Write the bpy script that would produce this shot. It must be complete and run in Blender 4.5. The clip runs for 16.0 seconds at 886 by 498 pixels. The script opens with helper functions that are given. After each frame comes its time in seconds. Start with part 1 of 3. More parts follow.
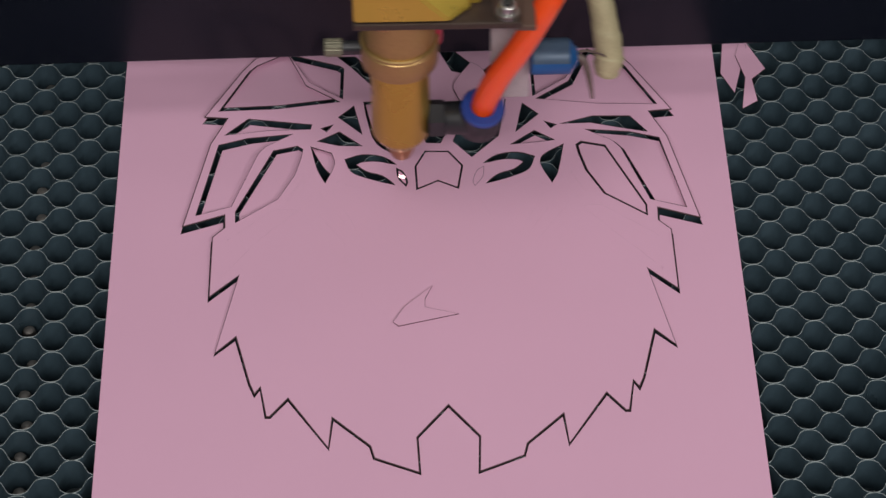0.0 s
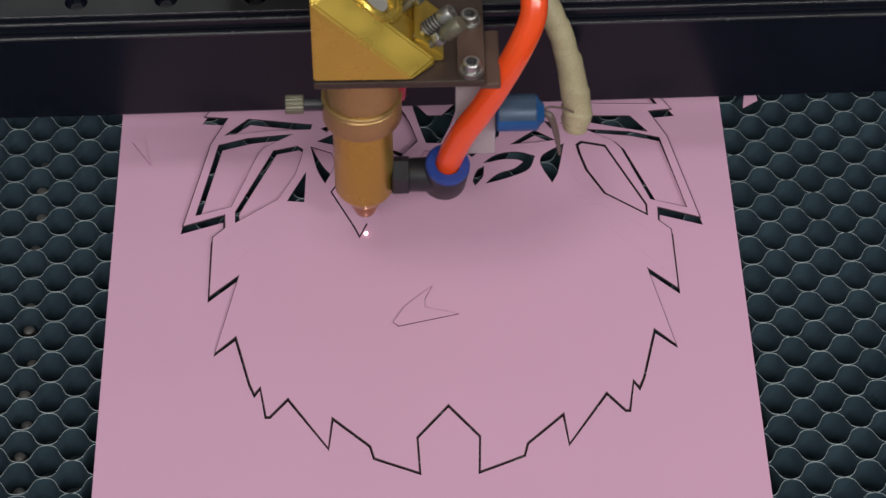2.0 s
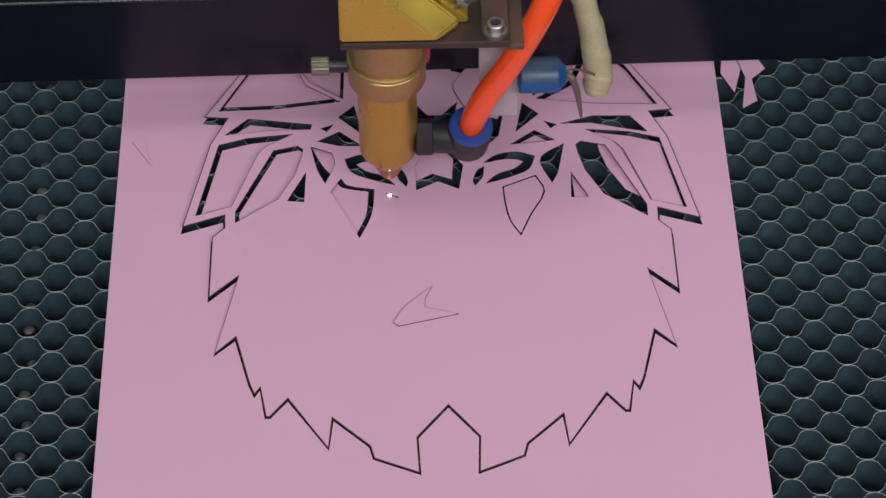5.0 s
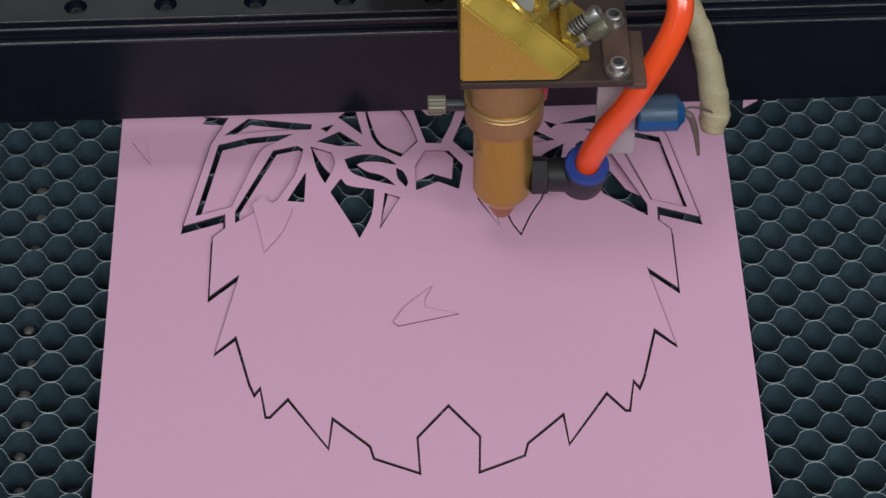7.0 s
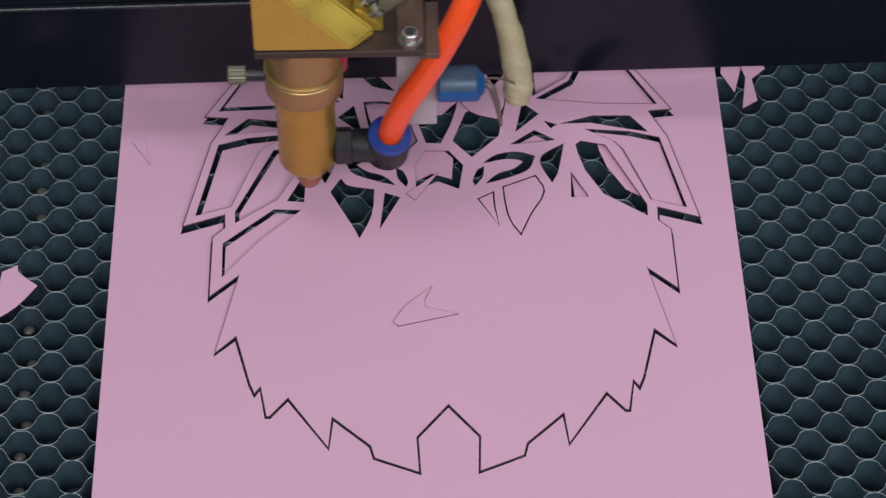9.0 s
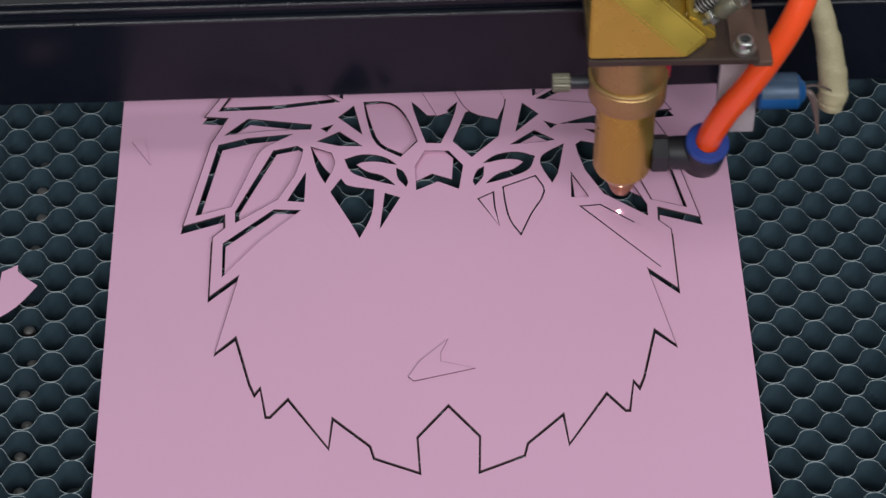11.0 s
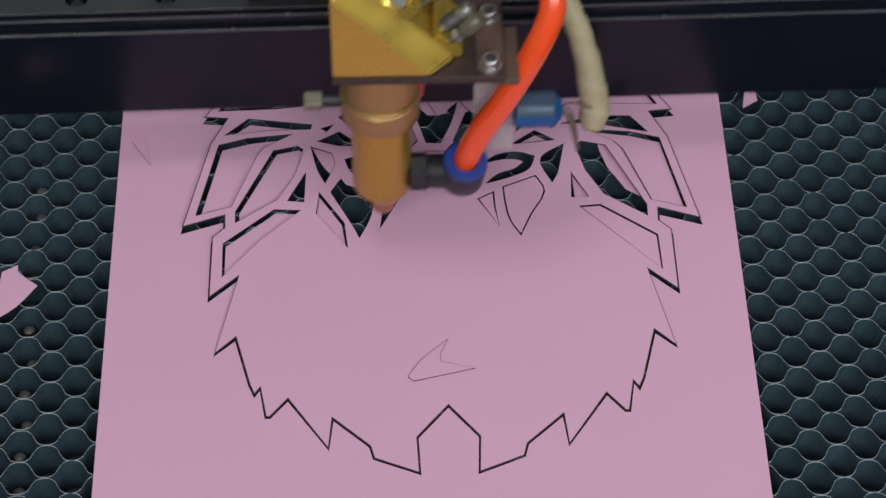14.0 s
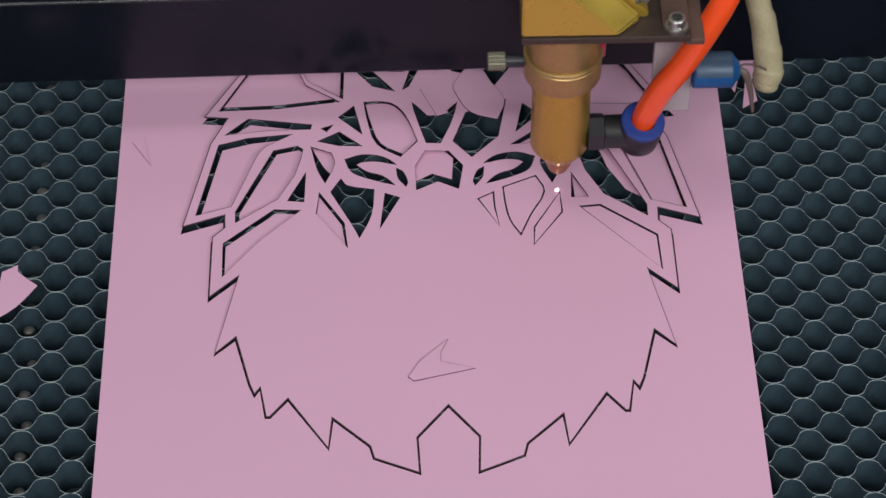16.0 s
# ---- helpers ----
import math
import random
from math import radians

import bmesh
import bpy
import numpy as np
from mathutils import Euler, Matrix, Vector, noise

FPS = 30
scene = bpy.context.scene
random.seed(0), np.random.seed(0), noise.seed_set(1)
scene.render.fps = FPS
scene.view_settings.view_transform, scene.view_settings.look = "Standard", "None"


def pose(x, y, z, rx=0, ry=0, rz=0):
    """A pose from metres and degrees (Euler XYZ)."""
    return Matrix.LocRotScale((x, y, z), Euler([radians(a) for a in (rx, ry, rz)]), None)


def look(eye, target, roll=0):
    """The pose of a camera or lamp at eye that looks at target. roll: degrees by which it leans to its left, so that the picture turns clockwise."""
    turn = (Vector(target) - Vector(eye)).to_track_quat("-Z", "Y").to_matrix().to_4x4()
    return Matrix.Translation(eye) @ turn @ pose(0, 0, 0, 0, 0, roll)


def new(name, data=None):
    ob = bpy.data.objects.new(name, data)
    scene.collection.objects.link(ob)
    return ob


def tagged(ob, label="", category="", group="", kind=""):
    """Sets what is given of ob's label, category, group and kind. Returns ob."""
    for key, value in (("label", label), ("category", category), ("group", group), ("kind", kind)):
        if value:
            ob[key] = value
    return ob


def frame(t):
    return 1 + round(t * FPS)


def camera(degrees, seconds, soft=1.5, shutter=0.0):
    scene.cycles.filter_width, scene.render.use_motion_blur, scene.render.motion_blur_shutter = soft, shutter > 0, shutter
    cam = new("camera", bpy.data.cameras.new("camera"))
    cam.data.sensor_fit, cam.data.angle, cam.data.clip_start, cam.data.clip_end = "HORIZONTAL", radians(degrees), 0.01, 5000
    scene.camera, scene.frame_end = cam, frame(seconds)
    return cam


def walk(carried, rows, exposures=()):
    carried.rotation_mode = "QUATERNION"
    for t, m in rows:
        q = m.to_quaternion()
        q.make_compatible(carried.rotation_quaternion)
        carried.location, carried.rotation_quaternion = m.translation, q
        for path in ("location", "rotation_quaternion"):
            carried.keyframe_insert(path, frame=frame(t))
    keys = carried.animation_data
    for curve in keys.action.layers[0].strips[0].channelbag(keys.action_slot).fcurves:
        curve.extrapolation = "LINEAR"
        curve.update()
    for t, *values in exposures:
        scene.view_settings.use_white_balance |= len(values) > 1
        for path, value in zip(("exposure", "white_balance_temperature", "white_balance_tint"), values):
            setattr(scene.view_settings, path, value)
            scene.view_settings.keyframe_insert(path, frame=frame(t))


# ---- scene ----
MM = 0.001
AXIS = 5.75

# camera: held still above the front of the bed
cam = camera(18.940, 16.0, soft=1.5, shutter=0.5)
STAND = look((-0.00789, -0.60361, 0.65423), (0.00588, 0.0, 0.0), -0.102)
walk(cam, [(0.0, STAND), (16.0, STAND)], [(0.0, -0.15, 7000, 13), (0.6, -0.08, 7050, 13), (1.4, -0.1, 6900, 12), (2.2, -0.12, 6750, 11), (3.0, -0.12, 6900, 11), (3.5, 0.03, 6600, 11), (4.2, -0.05, 6600, 11), (6.4, 0.04, 6350, 10), (7.0, -0.1, 6400, 10), (7.5, -0.03, 6400, 10), (8.0, -0.06, 6450, 10), (8.5, -0.1, 6400, 10), (9.1, 0.04, 6400, 10), (11.5, -0.03, 6400, 10), (12.5, -0.04, 6400, 10), (14.0, -0.08, 6450, 10), (14.5, -0.03, 6450, 10), (15.5, -0.14, 6550, 10), (16.0, 0.03, 6550, 10)])

# ---- light ----
world = bpy.data.worlds.new("workshop_air")
scene.world = world
world.use_nodes = True
world.node_tree.nodes["Background"].inputs[0].default_value = (0.75, 0.85, 1.0, 1)
world.node_tree.nodes["Background"].inputs[1].default_value = 0.25


def area_lamp(name, eye, target, sx, sy, watts, colour):
    data = bpy.data.lights.new(name, "AREA")
    data.shape, data.size, data.size_y, data.energy, data.color = "RECTANGLE", sx, sy, watts, colour
    ob = new(name, data)
    ob.matrix_world = look(eye, target)
    return ob


area_lamp("ceiling_light", (0.35, 0.98, 1.85), (0, 0.05, 0), 1.3, 0.25, 1.5, (0.97, 0.98, 1.0))
area_lamp("wall_light", (0.0, -1.75, 1.68), (0, 0, 0), 2.4, 0.45, 36, (0.96, 0.98, 1.0))
area_lamp("ceiling_light", (-0.35, -0.1, 1.9), (0, 0, 0), 0.5, 0.5, 5.5, (0.97, 0.98, 1.0))
# Added fill without a known source, to lift the dark right side.
area_lamp("right_fill", (0.8, -0.75, 0.7), (0.08, 0.05, 0), 0.3, 0.1, 3.6, (0.95, 0.98, 1.0))


# ---- materials ----
def material(name, base, rough=0.5, metal=0.0, vary=0.12, scale=80.0, fine=900.0, bump=0.05, spread=0.15, coat=0.0):
    m = bpy.data.materials.new(name)
    m.use_nodes = True
    nt = m.node_tree
    bsdf = nt.nodes["Principled BSDF"]
    tc = nt.nodes.new("ShaderNodeTexCoord")
    n1, n2 = nt.nodes.new("ShaderNodeTexNoise"), nt.nodes.new("ShaderNodeTexNoise")
    n1.inputs["Scale"].default_value, n2.inputs["Scale"].default_value = scale, fine
    n1.inputs["Detail"].default_value, n2.inputs["Detail"].default_value = 4, 3
    for n in (n1, n2):
        nt.links.new(tc.outputs["Object"], n.inputs["Vector"])
    mix = nt.nodes.new("ShaderNodeMix")
    mix.data_type = "RGBA"
    mix.inputs[6].default_value = (*[c * (1 - vary) for c in base], 1)
    mix.inputs[7].default_value = (*[min(1, c * (1 + vary)) for c in base], 1)
    add = nt.nodes.new("ShaderNodeMath")
    add.operation = "MULTIPLY_ADD"
    add.inputs[1].default_value = 0.4
    half = nt.nodes.new("ShaderNodeMath")
    half.operation = "MULTIPLY"
    half.inputs[1].default_value = 0.6
    nt.links.new(n1.outputs["Fac"], half.inputs[0])
    nt.links.new(n2.outputs["Fac"], add.inputs[0])
    nt.links.new(half.outputs[0], add.inputs[2])
    nt.links.new(add.outputs[0], mix.inputs[0])
    nt.links.new(mix.outputs[2], bsdf.inputs["Base Color"])
    rr = nt.nodes.new("ShaderNodeMapRange")
    rr.inputs[1].default_value, rr.inputs[2].default_value = 0.3, 0.7
    rr.inputs[3].default_value, rr.inputs[4].default_value = max(0.02, rough - spread), min(1, rough + spread)
    nt.links.new(n1.outputs["Fac"], rr.inputs[0])
    nt.links.new(rr.outputs[0], bsdf.inputs["Roughness"])
    bsdf.inputs["Metallic"].default_value = metal
    bsdf.inputs["Coat Weight"].default_value = coat
    if bump:
        b = nt.nodes.new("ShaderNodeBump")
        b.inputs["Strength"].default_value, b.inputs["Distance"].default_value = bump, 0.0003
        nt.links.new(n2.outputs["Fac"], b.inputs["Height"])
        nt.links.new(b.outputs["Normal"], bsdf.inputs["Normal"])
    return m


def glowing(name, colour, strength):
    m = bpy.data.materials.new(name)
    m.use_nodes = True
    bsdf = m.node_tree.nodes["Principled BSDF"]
    bsdf.inputs["Emission Color"].default_value = (*colour, 1)
    bsdf.inputs["Emission Strength"].default_value = strength
    return m


CARD = material("pink_card", (0.70, 0.395, 0.55), 0.75, 0, 0.035, 14, 2500, 0.04)
SCORCH = material("scorched_rim", (0.06, 0.03, 0.035), 0.85, 0, 0.5, 120, 2500)
SINGE = material("lightly_singed_rim", (0.17, 0.09, 0.105), 0.85, 0, 0.35, 300, 2500)
CHAR = material("charred_edge", (0.07, 0.04, 0.042), 0.9, 0, 0.4, 200, 2000)
# Same foil twice: bright cut edges on top, cell shade put into the walls' colour.
RIM = material("bright_cut_foil_edge", (0.55, 0.63, 0.64), 0.4, 0.5, 0.35, 60, 700, 0.1)
ALU = material("shaded_aluminium_foil", (0.058, 0.096, 0.122), 0.42, 0.3, 0.35, 45, 700, 0.1)
TRAY = material("sooty_tray", (0.03, 0.045, 0.055), 0.7, 0, 0.5, 30, 400)
BLACK = material("black_paint_and_hole_shade", (0.006, 0.0075, 0.014), 0.21, 0, 0.3, 25, 600, 0.03, 0.05)
LIP = material("chipped_black_lip", (0.02, 0.02, 0.024), 0.16, 0.0, 0.95, 90, 420, 1.0, 0.12)
RAILM = material("grey_ground_steel", (0.065, 0.066, 0.07), 0.45, 0.5, 0.2, 60, 1500, 0.08)
STEEL = material("stainless_steel", (0.44, 0.44, 0.42), 0.38, 1, 0.2, 150, 1500)
PLATEM = material("grey_bracket_steel", (0.17, 0.16, 0.15), 0.5, 0.7, 0.25, 70, 900)
STAINED = material("stained_plate_steel", (0.065, 0.043, 0.034), 0.5, 0.4, 0.5, 70, 900)
BROWN = material("tarnished_brown_steel", (0.13, 0.08, 0.06), 0.5, 0.35, 0.4, 90, 900)
GOLD = material("gold_anodised_aluminium", (0.53, 0.365, 0.07), 0.33, 0.85, 0.12, 60, 1500, 0.03)
GOLDB = material("bright_gold_anodised_aluminium", (0.58, 0.40, 0.07), 0.28, 0.7, 0.1, 60, 1500, 0.03)
BRONZE = material("stained_bronze_anodising", (0.42, 0.275, 0.11), 0.42, 0.75, 0.35, 160, 900, 0.05)
COPPER = material("copper_tip", (0.46, 0.22, 0.10), 0.4, 0.8, 0.25, 200, 1500)
RUBBER = material("black_plastic_and_hole_shade", (0.018, 0.018, 0.022), 0.45, 0, 0.2, 120, 1500)
BLUE = material("blue_plastic", (0.02, 0.05, 0.25), 0.4, 0, 0.12, 120, 1500)
CYAN = material("blue_pointer_sleeve", (0.01, 0.095, 0.29), 0.45, 0.2, 0.15, 120, 1500)
ORANGE = material("orange_tubing", (1.0, 0.095, 0.018), 0.2, 0, 0.06, 90, 700, 0.06, 0.06, 0.35)
# Grey tone for the reflection on the pointer's upper half.
SHEEN = material("grey_sheen", (0.05, 0.085, 0.14), 0.45, 0.2, 0.25, 150, 1500)
TAPE = material("yellowed_masking_tape", (0.40, 0.345, 0.21), 0.5, 0, 0.6, 60, 1200, 0.3)
ACRYL = material("scuffed_grey_plastic", (0.42, 0.36, 0.38), 0.55, 0.1, 0.25, 180, 1100)
REDROD = material("red_glow_tone", (0.45, 0.03, 0.06), 0.3, 0, 0.15, 120, 1500)
WIRE = material("grey_brown_wire", (0.13, 0.09, 0.08), 0.5, 0, 0.2, 200, 1500)
KNURL = material("knurled_nickel", (0.19, 0.18, 0.13), 0.45, 0.6, 0.3, 600, 2500, 0.3)
WALLM = material("painted_wall", (0.6, 0.62, 0.62), 0.8, 0, 0.06, 2, 60)
FLOORM = material("concrete_floor", (0.22, 0.22, 0.21), 0.8, 0, 0.2, 2, 60)
MIRROR = material("silver_mirror", (0.55, 0.55, 0.53), 0.5, 0.5, 0.15, 60, 900, 0)
ORANGE.node_tree.nodes["Principled BSDF"].inputs["Subsurface Weight"].default_value = 0.5
ORANGE.node_tree.nodes["Principled BSDF"].inputs["Subsurface Radius"].default_value = (0.004, 0.002, 0.001)
BLACK.node_tree.nodes["Principled BSDF"].inputs["Specular IOR Level"].default_value = 0.3
SPARK = glowing("burning_spot", (1.0, 0.72, 0.72), 14)


# ---- mesh makers ----
def mesh_ob(name, bm, mats, parent=None, label=""):
    me = bpy.data.meshes.new(name)
    bmesh.ops.recalc_face_normals(bm, faces=bm.faces[:])
    bm.to_mesh(me)
    bm.free()
    for m in (mats if isinstance(mats, (list, tuple)) else [mats]):
        me.materials.append(m)
    ob = new(name, me)
    if parent:
        ob.parent = parent
    if label:
        ob["label"] = label
    return ob


def part(name, bm, material_, parent, label=""):
    return mesh_ob(name, bm, material_, parent, label)


def smooth(ob, degrees=35):
    me = ob.data
    me.shade_smooth()
    me.set_sharp_from_angle(angle=radians(degrees))
    return ob


def box(x0, x1, y0, y1, z0, z1, bevel=0.0, steps=2):
    bm = bmesh.new()
    bmesh.ops.create_cube(bm, size=1)
    for v in bm.verts:
        v.co = Vector(((x0 + x1) / 2 + v.co.x * (x1 - x0), (y0 + y1) / 2 + v.co.y * (y1 - y0), (z0 + z1) / 2 + v.co.z * (z1 - z0))) * MM
    if bevel:
        bmesh.ops.bevel(bm, geom=bm.edges[:], offset=bevel * MM, segments=steps, affect="EDGES", profile=0.5)
    return bm


def lathe(profile, n=40, m=None):
    """A turned body from (radius, height) pairs in millimetres, closed at both ends, then moved by m (millimetres)."""
    bm = bmesh.new()
    rings = []
    for r, z in profile:
        rings.append([bm.verts.new((r * math.cos(a), r * math.sin(a), z)) for a in (2 * math.pi * i / n for i in range(n))])
    for a, b in zip(rings, rings[1:]):
        for i in range(n):
            bm.faces.new((a[i], a[(i + 1) % n], b[(i + 1) % n], b[i]))
    bm.faces.new(rings[0][::-1])
    bm.faces.new(rings[-1])
    bm.transform(Matrix.Scale(MM, 4) @ (m or Matrix()))
    return bm


def tube(points, radius, n=14, steps=6):
    """A round hose through points in millimetres (smooth), radius a number or one per point."""
    pts = [Vector(p) for p in points]
    rad = radius if isinstance(radius, (list, tuple)) else [radius] * len(pts)
    path, rr = [], []
    for i in range(len(pts) - 1):
        p0, p1, p2, p3 = pts[max(i - 1, 0)], pts[i], pts[i + 1], pts[min(i + 2, len(pts) - 1)]
        for k in range(steps):
            t = k / steps
            path.append(0.5 * ((2 * p1) + (p2 - p0) * t + (2 * p0 - 5 * p1 + 4 * p2 - p3) * t * t + (3 * p1 - p0 - 3 * p2 + p3) * t ** 3))
            rr.append(rad[i] * (1 - t) + rad[i + 1] * t)
    path.append(pts[-1])
    rr.append(rad[-1])
    bm = bmesh.new()
    rings, side = [], Vector((0, 1, 0.2))
    for i, p in enumerate(path):
        d = (path[min(i + 1, len(path) - 1)] - path[max(i - 1, 0)]).normalized()
        u = (side - d * side.dot(d)).normalized()
        w = d.cross(u)
        side = u
        rings.append([bm.verts.new((p + (u * math.cos(a) + w * math.sin(a)) * rr[i]) * MM) for a in (2 * math.pi * j / n for j in range(n))])
    for a, b in zip(rings, rings[1:]):
        for i in range(n):
            bm.faces.new((a[i], a[(i + 1) % n], b[(i + 1) % n], b[i]))
    bm.faces.new(rings[0][::-1])
    bm.faces.new(rings[-1])
    return bm


def prism(rows, bevel=0.6):
    """A solid lofted through five-cornered (x, z) outlines at the given y, millimetres."""
    bm = bmesh.new()
    rings = [[bm.verts.new(Vector((x, y, z)) * MM) for x, z in poly] for y, poly in rows]
    n = len(rings[0])
    for a, b in zip(rings, rings[1:]):
        for i in range(n):
            bm.faces.new((a[i], a[(i + 1) % n], b[(i + 1) % n], b[i]))
    bm.faces.new(rings[0]), bm.faces.new(rings[-1][::-1])
    bmesh.ops.bevel(bm, geom=bm.edges[:], offset=bevel * MM, segments=2, affect="EDGES")
    return bm


def area2(poly):
    return sum(a[0] * b[1] - b[0] * a[1] for a, b in zip(poly, poly[1:] + poly[:1]))


def grown(poly, d):
    """The outline moved outwards by d (inwards where negative)."""
    s = 1 if area2(poly) > 0 else -1
    res = []
    n = len(poly)
    for i in range(n):
        p, q, r = Vector(poly[i - 1]), Vector(poly[i]), Vector(poly[(i + 1) % n])
        a, b = (q - p).normalized(), (r - q).normalized()
        na, nb = Vector((a.y, -a.x)) * s, Vector((b.y, -b.x)) * s
        k = na + nb
        k = k / max(k.length_squared, 0.7) * 2
        res.append(tuple(q + k * d))
    return res


def mirrored(poly):
    return [(-x, y) for x, y in poly][::-1]


def placed(poly, dx=0.0, dy=0.0):
    return [(x + AXIS + dx, y + dy) for x, y in poly]


def slab(name, outline, holes, z0, z1, mats, parent=None, label="", origin=(0.0, 0.0), rims=(), rim_mat=None):
    """A flat plate cut from outline with holes (millimetres); its cut edges take the second material."""
    cu = bpy.data.curves.new(name, "CURVE")
    cu.dimensions, cu.fill_mode, cu.extrude = "2D", "BOTH", (z1 - z0) / 2 * MM
    for poly in [outline, *holes]:
        sp = cu.splines.new("POLY")
        sp.points.add(len(poly) - 1)
        for p, (x, y) in zip(sp.points, poly):
            p.co = ((x - origin[0]) * MM, (y - origin[1]) * MM, 0, 1)
        sp.use_cyclic_u = True
    tmp = bpy.data.objects.new(name, cu)
    scene.collection.objects.link(tmp)
    me = bpy.data.meshes.new_from_object(tmp.evaluated_get(bpy.context.evaluated_depsgraph_get()))
    bpy.data.objects.remove(tmp)
    me.name = name
    bm = bmesh.new()
    bm.from_mesh(me)
    bmesh.ops.remove_doubles(bm, verts=bm.verts[:], dist=1e-6)
    bmesh.ops.recalc_face_normals(bm, faces=bm.faces[:])
    bm.to_mesh(me)
    bm.free()
    me.transform(Matrix.Translation((0, 0, (z0 + z1) / 2 * MM)))
    me.materials.clear()
    for m in mats:
        me.materials.append(m)
    me.update()
    for f in me.polygons:
        f.material_index = 0 if abs(f.normal.z) > 0.5 or len(mats) < 2 else 1
        f.use_smooth = False
    ob = new(name, me)
    ob.location = (origin[0] * MM, origin[1] * MM, 0)
    if parent:
        ob.parent = parent
    if label:
        ob["label"] = label
    if rims:
        rb = bmesh.new()
        for poly, width in rims:
            near = [(x - origin[0], y - origin[1]) for x, y in poly]
            loop = [[rb.verts.new((x * MM, y * MM, (z1 + dz) * MM)) for x, y in p] for p, dz in ((near, 0.0), (near, 0.012), (grown(near, width), 0.012), (grown(near, width), 0.0))]
            for i in range(len(near)):
                j = (i + 1) % len(near)
                for a, c in zip(loop, loop[1:]):
                    rb.faces.new((a[i], a[j], c[j], c[i]))
        tagged(part("scorched_edge", rb, rim_mat or SCORCH, ob), "thin scorched brown edge line", kind="stuff")
    return ob


# ---- the room and the machine's bed ----
def room():
    for name, b, m in (("floor", (-2500, 2500, -2500, 2500, -950, -900), FLOORM), ("ceiling", (-2500, 2500, -2500, 2500, 2000, 2050), WALLM),
                       ("wall_north", (-2500, 2500, 2500, 2560, -900, 2000), WALLM), ("wall_south", (-2500, 2500, -2560, -2500, -900, 2000), WALLM),
                       ("wall_east", (2500, 2560, -2500, 2500, -900, 2000), WALLM), ("wall_west", (-2560, -2500, -2500, 2500, -900, 2000), WALLM)):
        tagged(mesh_ob(name, box(*b), m), "plain pale painted workshop " + name.split("_")[0], "room", kind="structure")


room()

BED_TURN = 1.6
PERIOD, ROW = 16.54, 12.89
BED0 = (1.5, -6.3)


def honeycomb_bed():
    bed = tagged(new("honeycomb_bed"), "dark aluminium honeycomb cutting bed with wavy foil cells", "cutting bed")
    bed.matrix_world = pose(BED0[0] * MM, BED0[1] * MM, 0, 0, 0, BED_TURN)
    wave = [1, 0.985, 0.93, 0.80, 0.52, 0.0, -0.52, -0.80, -0.93, -0.985, -1]
    wave = wave + wave[-2:0:-1]
    n, rng = len(wave), random.Random(4)
    x0, x1 = -14, 15
    for k in range(-2 * 13, 2 * 17):
        bm = bmesh.new()
        prev = None
        sign = 1 if k % 2 else -1
        jog = [rng.uniform(-0.35, 0.35) for _ in range(2 * (x1 - x0) + 2)]
        for i in range((x1 - x0) * n + 1):
            x = (x0 + i / n) * PERIOD
            j = 2 * i // n
            f = (2 * i / n) % 1
            off = jog[j] * (1 - f) + jog[j + 1] * f
            y = (k + 0.5) * ROW / 2 + sign * wave[i % n] * (ROW / 4 - 0.12) + off * 0.5
            cur = [bm.verts.new(Vector((x, y + s, z)) * MM) for s, z in ((-0.12, 0.0), (0.12, 0.0), (0.12, -14.0), (-0.12, -14.0))]
            if prev:
                for a in range(4):
                    # top face takes the bright edge tone, the rest the shaded tone
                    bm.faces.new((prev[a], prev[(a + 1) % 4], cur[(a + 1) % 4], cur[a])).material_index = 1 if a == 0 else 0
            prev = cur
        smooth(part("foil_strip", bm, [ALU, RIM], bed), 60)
    # Domed pins added in one column of cells for crescent-shaped glints.
    for k in range(-9, 14):
        m = Matrix.Translation((-16 * PERIOD / 2 + rng.uniform(-1.2, 1.2), (k + 0.5) * ROW + rng.uniform(1.4, 3.0), rng.uniform(-2.5, 0.3)))
        smooth(part("glint_pin", lathe([(2.3, -30), (2.3, -8.4), (1.8, -7.2), (0.7, -6.8)], 18, m), PLATEM, bed, "dull steel pin added for the glint in a cell"))
    w, d = 15.5 * PERIOD, 17.5 * ROW
    part("tray", box(-w, w, -d, d, -36, -33), TRAY, bed, "sooty black tray under the cells")
    for b in ((-w - 12, w + 12, -14.2 * ROW - 12, -14.2 * ROW, -36, 1), (-w - 12, w + 12, d, d + 12, -36, 1), (-w - 12, -w, -14.2 * ROW, d, -36, 1), (w, w + 12, -14.2 * ROW, d, -36, 1)):
        part("bed_rim", box(*b, 0.8), BLACK, bed, "black painted metal rim")
    cab = tagged(mesh_ob("machine_cabinet", box(-w - 40, w + 40, -16 * ROW, d + 40, -900, -37, 4), BLACK), "black painted steel cabinet of the cutting machine", "machine")
    return bed


honeycomb_bed()

# ---- the card: outlines in millimetres from the face's axis ----
OUT = [(0.9, 107.9), (-34.8, 108.8), (-39.3, 101.5), (-43.4, 98.1), (-49.5, 99.1), (-64.7, 92.2), (-69.0, 86.2), (-82.0, 62.9), (-73.9, 62.1), (-79.4, 49.8), (-87.6, 10.8), (-73.5, 15.9), (-73.3, 10.2), (-77.3, 5.9), (-77.5, -21.0), (-67.9, -11.6), (-74.8, -45.1), (-68.1, -38.3), (-63.2, -58.1), (-61.5, -62.5), (-59.7, -59.5), (-57.7, -71.6), (-56.4, -71.6), (-50.8, -64.4), (-37.8, -84.7), (-36.6, -72.6), (-24.7, -84.1), (-23.5, -88.9), (-9.3, -95.0), (-9.9, -80.9), (0.2, -68.2)]
